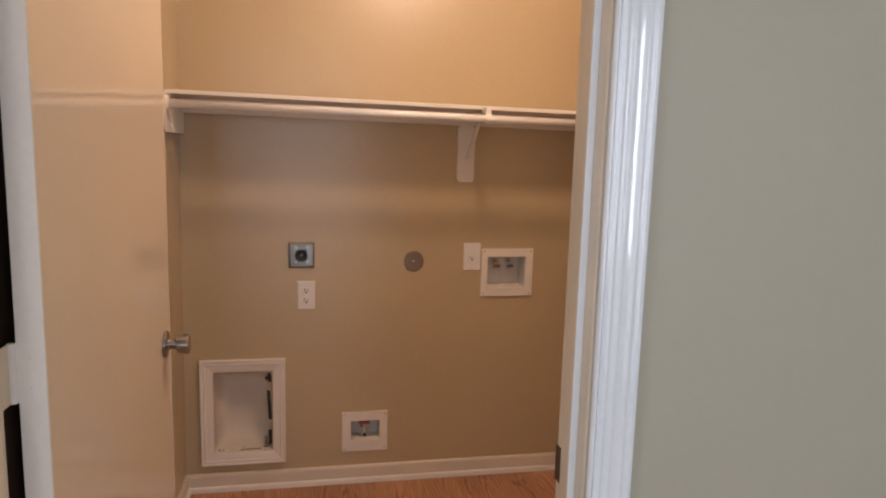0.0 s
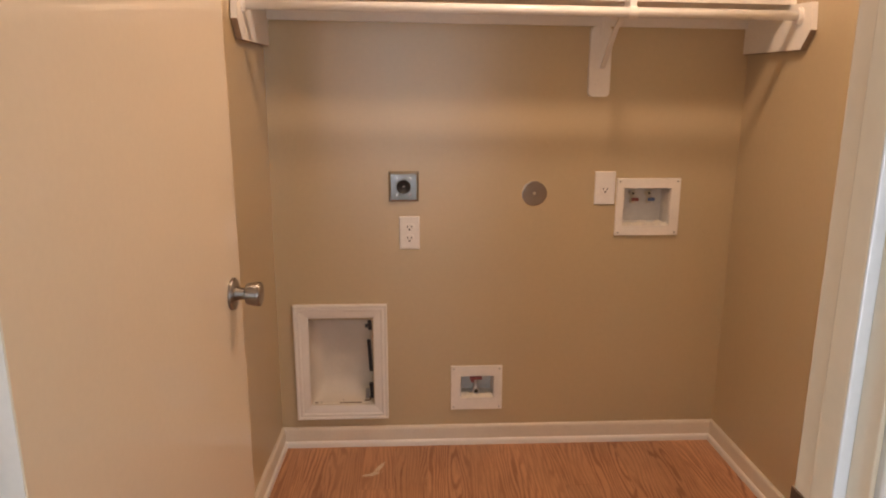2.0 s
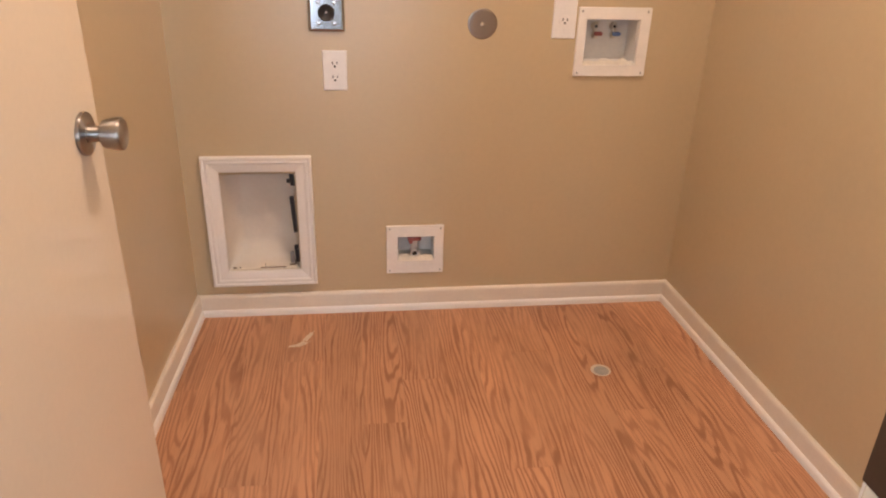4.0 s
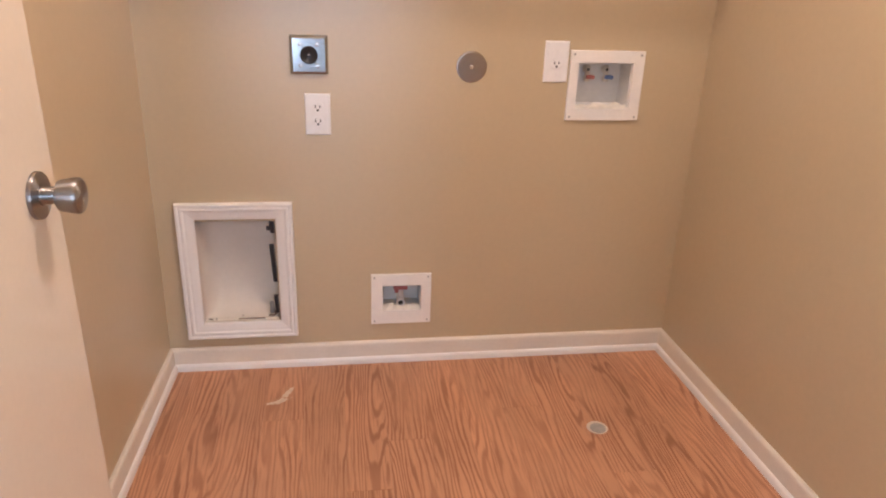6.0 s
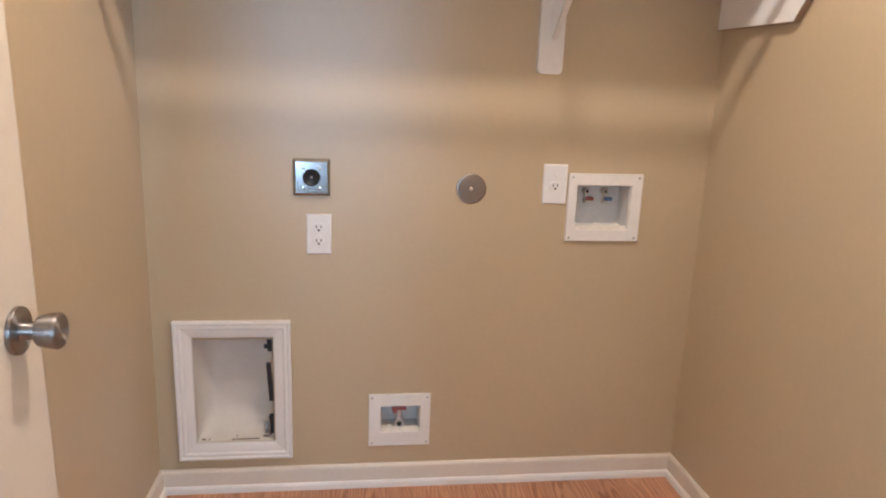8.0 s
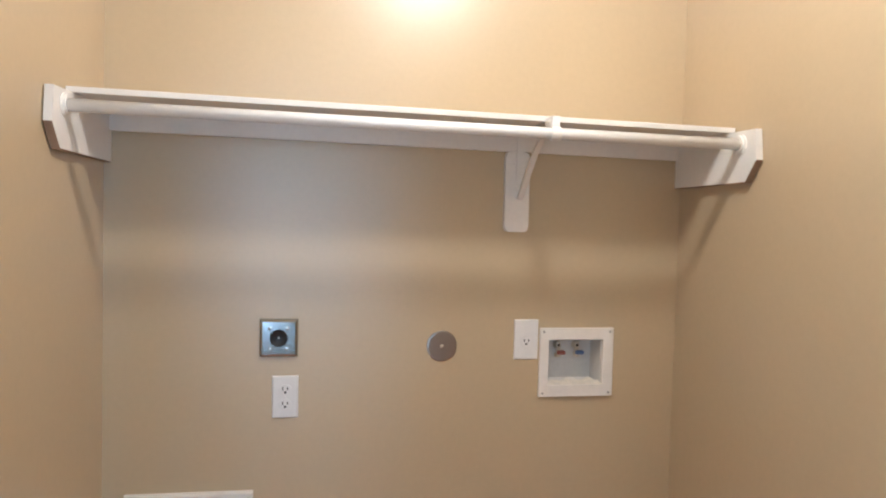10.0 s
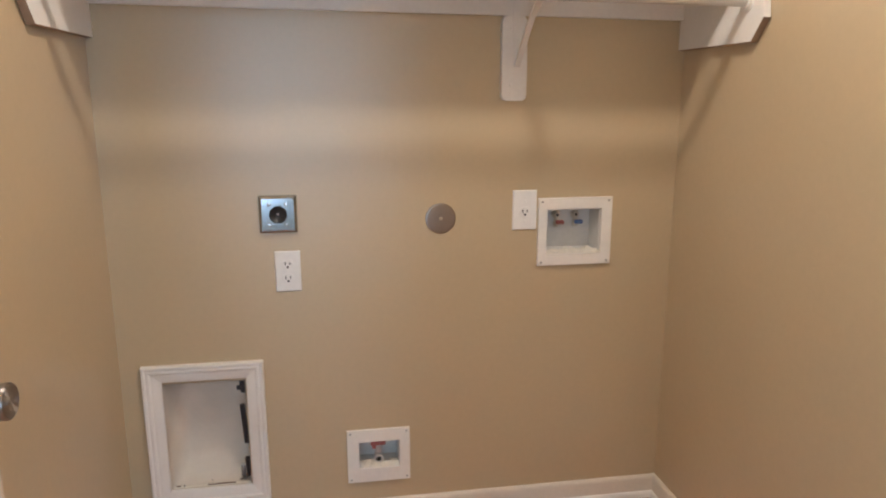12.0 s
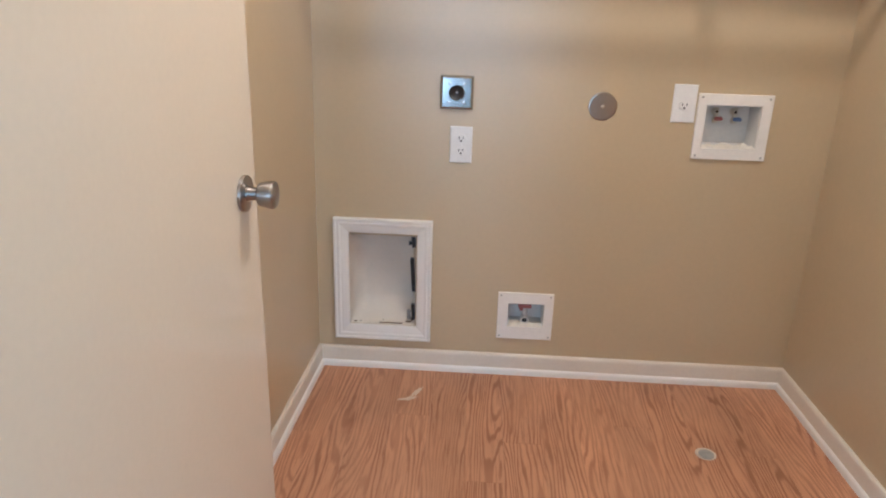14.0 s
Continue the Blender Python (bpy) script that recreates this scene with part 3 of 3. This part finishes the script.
dryer = thing("dryer_outlet", (0.455, 0, 0.9655), "square galvanised steel plate with a black dryer outlet", "outlet")
part("cover_plate", raised_plate(0.404, 0.506, 0.914, 1.017, 0.013, 0.008), steel, dryer)
sock = part("socket", lathe([(0, 0.0), (0, 0.0240), (0.002, 0.0240), (0.003, 0.0226), (0.003, 0.0202), (0.001, 0.0192), (0.001, 0)], (0.455, -0.0125, 0.9655), "-y", 40), black, dryer, "round black dryer socket", True)
for a in (90, 210, 330):
    dx, dz = 0.010 * math.cos(radians(a)), 0.010 * math.sin(radians(a))
    part("slot", block(0.455 + dx - 0.0015, 0.455 + dx + 0.0015, -0.0142, -0.013, 0.9655 + dz - 0.006, 0.9655 + dz + 0.006), slot, sock)
part("centre_screw", lathe([(0, 0), (0, 0.003), (0.001, 0.0025), (0.0012, 0)], (0.455, -0.0135, 0.967), "-y", 14), screw_metal, sock)
for dx in (-0.0225, 0.0225):
    for dz in (-0.028, 0.028):
        screw(dryer, 0.455 + dx, -0.013, 0.9655 + dz, 0.0058, bright_screw)

disc = thing("blank_cover", (0.903, 0, 0.939), "round satin steel blank cover with a centre screw", "cover plate")
part("disc", lathe([(0, 0), (0, 0.0435), (0.002, 0.0435), (0.0035, 0.042), (0.004, 0.038), (0.004, 0)], (0.903, 0, 0.939), "-y", 56), disc_metal, disc)
part("screw", lathe([(0, 0), (0, 0.0055), (0.0015, 0.0045), (0.002, 0.002), (0.0012, 0)], (0.903, -0.004, 0.939), "-y", 18), brass, disc, "bright centre screw", True)


# ---- plumbing boxes ----
def recessed_box(owner, hole, depth, mat, wall=0.003):
    """A five-sided liner sunk into the wall behind its opening."""
    x0, x1, z0, z1 = hole
    e = 0.0008
    part("back_panel", block(x0 + e, x1 - e, depth - wall, depth, z0 + e, z1 - e), mat, owner)
    part("side_panel", block(x0 + e, x0 + wall, -0.001, depth - wall, z0 + e, z1 - e), mat, owner)
    part("side_panel", block(x1 - wall, x1 - e, -0.001, depth - wall, z0 + e, z1 - e), mat, owner)
    part("top_panel", block(x0 + wall, x1 - wall, -0.001, depth - wall, z1 - wall, z1 - e), mat, owner)
    part("bottom_panel", block(x0 + wall, x1 - wall, -0.001, depth - wall, z0 + e, z0 + wall), mat, owner)


def flat_frame(owner, outer, inner, rise, label):
    """A one-piece flat plastic flange with a square opening."""
    ring = pierced(outer[0], outer[1], outer[2], outer[3], -rise, 0.0, [inner], lambda u, v, w: (u, w, v))
    edges = [e for e in ring.edges if all(abs(v.co.y + rise) < 1e-5 for v in e.verts) and len({round(f.normal.y, 1) for f in e.link_faces}) > 1]
    bmesh.ops.recalc_face_normals(ring, faces=ring.faces)
    if edges:
        bmesh.ops.bevel(ring, geom=edges, offset=0.0015, segments=2, profile=0.6, affect="EDGES")
    return part("face_frame", ring, box_white, owner, label)


def ragged(owner, x0, x1, z, y0, y1, height, seed):
    """Torn filler along the bottom of an opening."""
    rng = random.Random(seed)
    bm = bmesh.new()
    n = 22
    rows = []
    for j in range(4):
        y = y0 + (y1 - y0) * j / 3
        rows.append([bm.verts.new((x0 + (x1 - x0) * i / n, y, z + (0 if j in (0, 3) else height * (0.35 + 0.65 * noise.noise((i * 0.31, j * 1.7, seed))) + rng.uniform(0, 0.0012)))) for i in range(n + 1)])
    for a, b in zip(rows, rows[1:]):
        for i in range(n):
            bm.faces.new((a[i], a[i + 1], b[i + 1], b[i]))
    return part("filler", bm, plaster, owner, "rough off-white filler")


def valve(owner, cx, cz, y, handle_mat, handle_side):
    """A quarter-turn washer valve: stub, body, outlet thread and a coloured lever."""
    body = part("valve", lathe([(0, 0), (0, 0.011), (0.004, 0.011), (0.004, 0.008), (0.020, 0.008), (0.022, 0.006), (0.022, 0)], (cx, y, cz), "-y", 24), brass, owner, "dull brass valve", True)
    part("outlet_thread", lathe([(-0.034, 0), (-0.034, 0.0085), (-0.022, 0.0095), (-0.020, 0.007), (0.0, 0.007), (0.006, 0.009), (0.012, 0.007), (0.012, 0)], (cx, y - 0.014, cz), "z", 20), brass, body, "", True)
    part("dark_bore", lathe([(0, 0), (0, 0.0042), (0.001, 0.0042), (0.001, 0)], (cx, y - 0.0218, cz + 0.001), "-y", 16), slot, body)
    x0, x1 = (cx - 0.006, cx + 0.013) if handle_side > 0 else (cx - 0.013, cx + 0.006)
    lever = block(x0, x1, y - 0.032, y - 0.022, cz - 0.026, cz - 0.014, 0.003)
    part("lever", lever, handle_mat, body, "coloured plastic lever")
    part("lever_tip", lathe([(0, 0), (0, 0.0062), (0.010, 0.0062), (0.011, 0.005), (0.011, 0)], (x1 if handle_side > 0 else x0, y - 0.022, cz - 0.020), "-y", 18), handle_mat, body)
    return body


wash = thing("washer_box", (1.296, 0, 0.79), "white plastic washer outlet box with red and blue valves", "utility box")
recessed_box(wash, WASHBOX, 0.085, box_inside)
flat_frame(wash, (1.188, 1.4105, 0.790, 0.9895), WASHBOX, 0.0095, "white flat frame")
for x, z in ((1.199, 0.800), (1.399, 0.800), (1.199, 0.979), (1.399, 0.979)):
    screw(wash, x, -0.0095, z, 0.0035)
valve(wash, 1.267, 0.926, 0.082, red, 1)
valve(wash, 1.325, 0.926, 0.082, blue, 1)
ragged(wash, 1.2145, 1.3775, 0.8245, -0.0085, 0.055, 0.015, 3.3)
part("drain_cap", lathe([(0, 0), (0, 0.017), (0.004, 0.017), (0.006, 0.013), (0.006, 0)], (1.300, 0.045, 0.826), "z", 24), box_white, wash)

gas = thing("ice_maker_box", (0.713, 0, 0.137), "small white outlet box with a red valve near the floor", "utility box")
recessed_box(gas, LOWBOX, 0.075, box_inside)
flat_frame(gas, (0.619, 0.8065, 0.137, 0.307), LOWBOX, 0.008, "white flat frame")
for x, z in ((0.629, 0.147), (0.7965, 0.147), (0.629, 0.297), (0.7965, 0.297)):
    screw(gas, x, -0.008, z, 0.0032)
g = part("valve", lathe([(-0.044, 0), (-0.044, 0.0125), (-0.026, 0.0125), (-0.024, 0.010), (0.0, 0.010), (0.004, 0.012), (0.014, 0.012), (0.016, 0.006), (0.022, 0.006), (0.022, 0)], (0.713, 0.036, 0.232), "z", 22), zinc, gas, "dull metal valve", True)
part("outlet_nut", lathe([(0, 0), (0, 0.0135), (0.012, 0.0135), (0.014, 0.0115), (0.014, 0.0085), (0.006, 0.008), (0.006, 0)], (0.713, 0.026, 0.199), "-y", 24), zinc, g, "dull metal outlet nut")
part("outlet_bore", lathe([(0, 0), (0, 0.0082), (0.002, 0.0082), (0.002, 0)], (0.713, 0.0165, 0.199), "-y", 18), slot, g)
part("lever", block(0.690, 0.735, 0.014, 0.030, 0.243, 0.256, 0.003), red, g, "red plastic lever")
part("lever", block(0.694, 0.706, 0.014, 0.024, 0.233, 0.245, 0.002), red, g, "red plastic lever")
ragged(gas, 0.6545, 0.7755, 0.1832, -0.0070, 0.045, 0.012, 8.1)

# ---- large framed recess ----
rec = thing("dryer_vent_recess", (0.225, 0, 0.107), "white moulded frame round an empty dusty wall recess", "wall recess")


def moulded_tray(hole, depth, left, right, low, high):
    """A one-piece liner whose corners round over; the four widths say how softly each side turns in."""
    def turn(t):
        t = min(max(t, 0.0), 1.0)
        return math.sqrt(1 - (1 - t) ** 2)

    x0, x1, z0, z1 = hole[0] + 0.001, hole[1] - 0.001, hole[2] + 0.001, hole[3] - 0.001
    nx, nz = 44, 60
    bm = bmesh.new()
    rows = []
    for j in range(nz + 1):
        w = 0.5 - 0.5 * math.cos(math.pi * j / nz)
        z = z0 + (z1 - z0) * w
        row = []
        for i in range(nx + 1):
            x = x0 + (x1 - x0) * (0.5 - 0.5 * math.cos(math.pi * i / nx))
            y = depth * turn((x - x0) / left) * turn((x1 - x) / right) * turn((z - z0) / low) * turn((z1 - z) / high)
            y += 0.0016 * noise.noise((x * 22, z * 22, 3.0)) * min(1.0, y / 0.02)
            row.append(bm.verts.new((x, y - 0.001, z)))
        rows.append(row)
    for a, b in zip(rows, rows[1:]):
        for i in range(nx):
            bm.faces.new((a[i], a[i + 1], b[i + 1], b[i]))
    return bm


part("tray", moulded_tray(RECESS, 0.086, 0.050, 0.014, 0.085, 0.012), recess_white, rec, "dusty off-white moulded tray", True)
OGEE = [(0.0, 0.0), (0.0, 0.0165), (0.002, 0.019), (0.0075, 0.019), (0.0105, 0.0158), (0.012, 0.0155), (0.0155, 0.0172), (0.020, 0.0168), (0.023, 0.0138), (0.0245, 0.0128), (0.030, 0.0124), (0.043, 0.0098), (0.048, 0.0085), (0.0505, 0.0062), (0.051, 0.0)]
fx0, fx1, fz0, fz1 = 0.061, 0.391, 0.111, 0.5475
corners = [((fx0, 0, fz0), (1, 0, 1)), ((fx1, 0, fz0), (-1, 0, 1)), ((fx1, 0, fz1), (-1, 0, -1)), ((fx0, 0, fz1), (1, 0, -1))]
for i in range(4):
    (ca, ia), (cb, ib) = corners[i], corners[(i + 1) % 4]
    part("frame_moulding", moulding_side(ca, cb, ia, ib, OGEE, (0, -1, 0)), trim_paint, rec, "white mitred moulding")
def tilted(x0, x1, y0, y1, z0, z1, lean):
    """A bar on the side of the recess whose foot leans out."""
    bm = block(x0, x1, y0, y1, z0, z1, 0.001)
    for v in bm.verts:
        v.co.x += lean * (z1 - v.co.z) / (z1 - z0)
    return bm


for z0, z1, x0, lean in ((0.447, 0.484, 0.3195, 0.003), (0.288, 0.408, 0.3165, 0.007), (0.182, 0.240, 0.3215, 0.004)):
    clip = part("metal_clip", tilted(x0, x0 + 0.013, 0.006, 0.020, z0, z1, lean), black, rec, "dark metal clip on the side")
    part("clip_lip", tilted(x0 - 0.0035, x0, 0.018, 0.022, z0 + 0.004, z1 - 0.004, lean), recess_white, clip)
part("clip_tab", block(0.311, 0.3215, 0.008, 0.016, 0.455, 0.468, 0.002), black, rec)
part("pipe_stub", lathe([(0, 0), (0, 0.007), (0.034, 0.007), (0.036, 0.005), (0.036, 0)], (0.313, 0.026, 0.176), "z", 20), drain_grey, rec, "short grey pipe stub", True)
ragged(rec, 0.118, 0.331, 0.1645, -0.001, 0.012, 0.004, 5.7)
for x, y, z, lx, lz in ((0.262, 0.0022, 0.1685, 0.030, 0.0016), (0.222, 0.0022, 0.1675, 0.010, 0.0012), (0.129, 0.005, 0.168, 0.006, 0.002), (0.224, 0.0155, 0.1735, 0.0015, 0.0015), (0.312, 0.010, 0.173, 0.009, 0.0022), (0.324, 0.012, 0.181, 0.003, 0.008)):
    part("grime", block(x - lx, x + lx, y - 0.0012, y + 0.0012, z - lz, z + lz, 0.0008), grime, rec, "line of brown grime")
rng = random.Random(11)
for i in range(4):
    s = rng.uniform(0.0008, 0.0018)
    x, y = rng.uniform(0.13, 0.30), rng.uniform(0.004, 0.010)
    part("crumb", block(x - s, x + s, y - s, y + s * 0.8, 0.164, 0.1685 + s, 0.0006), edge_wood if i % 3 else slot, rec)

# ---- small things on the floor ----
plug = thing("floor_drain", (1.237, -0.42, 0), "small round floor drain with a pale ring", "drain")
part("ring", lathe([(0.0, 0.019), (0.0022, 0.0195), (0.003, 0.022), (0.0026, 0.027), (0.001, 0.030), (0.0, 0.030)], (1.237, -0.42, 0.0), "z", 40), ring_paint, plug, "pale plastic ring", True)
part("cap", lathe([(0.0, 0.0), (0.0, 0.0225), (0.0034, 0.0225), (0.0038, 0.0215), (0.0038, 0.0)], (1.237, -0.4255, 0.0), "z", 32), drain_grey, plug, "dull grey cap")


def smear(cx, cy, length, width, angle, seed):
    """A thin torn patch of dried filler."""
    bm = bmesh.new()
    n = 40
    ca, sa = math.cos(radians(angle)), math.sin(radians(angle))
    rim = []
    for i in range(n):
        a = 2 * math.pi * i / n
        k = 0.45 + 1.1 * abs(noise.noise((math.cos(a) * 3.6, math.sin(a) * 3.6, seed)))
        u, v = length * k * math.cos(a), width * k * math.sin(a)
        rim.append(bm.verts.new((cx + u * ca - v * sa, cy + u * sa + v * ca, 0.0003)))
    mid = bm.verts.new((cx, cy, 0.0012))
    for i in range(n):
        bm.faces.new((rim[i], rim[(i + 1) % n], mid))
    return bm


mark = thing("floor_scuff", (0.353, -0.18, 0), "pale dried filler scuff on the oak floor", "stain")
part("smear", smear(0.363, -0.163, 0.042, 0.013, 62, 1.5), scuff, mark)
part("smear", smear(0.343, -0.205, 0.036, 0.014, 28, 4.2), scuff, mark)
part("smear", smear(0.318, -0.214, 0.020, 0.008, 10, 7.9), scuff, mark)

# ---- oak floor boards ----
laid = thing("floor_boards", (0, 0, -0.004), "reddish oak grain floorboards of the laundry room", "floor", kind="structure")
BOARD, LONG = 0.1148, 1.22


def plank_mesh(length):
    bm = block(0.0001, BOARD - 0.0001, -length + 0.0001, -0.0001, 0.0, 0.004)
    top = [e for e in bm.edges if all(v.co.z > 0.0039 for v in e.verts)]
    bmesh.ops.bevel(bm, geom=top, offset=0.0002, segments=1, affect="EDGES")
    bmesh.ops.recalc_face_normals(bm, faces=bm.faces)
    me = bpy.data.meshes.new("plank")
    bm.to_mesh(me)
    bm.free()
    me.materials.append(oak)
    return me


shared = {}
for col in range(15):
    y, first = 0.0, (0.42, 1.22, 0.81, 0.30, 1.02, 0.61)[col % 6]
    while y > HALL + 0.01:
        length = round(min(first if y == 0.0 else LONG, y - HALL), 3)
        if length not in shared:
            shared[length] = plank_mesh(length)
        ob = new("plank", shared[length])
        ob.parent = laid
        ob.location = (col * BOARD - 0.045, y, 0)
        y -= length
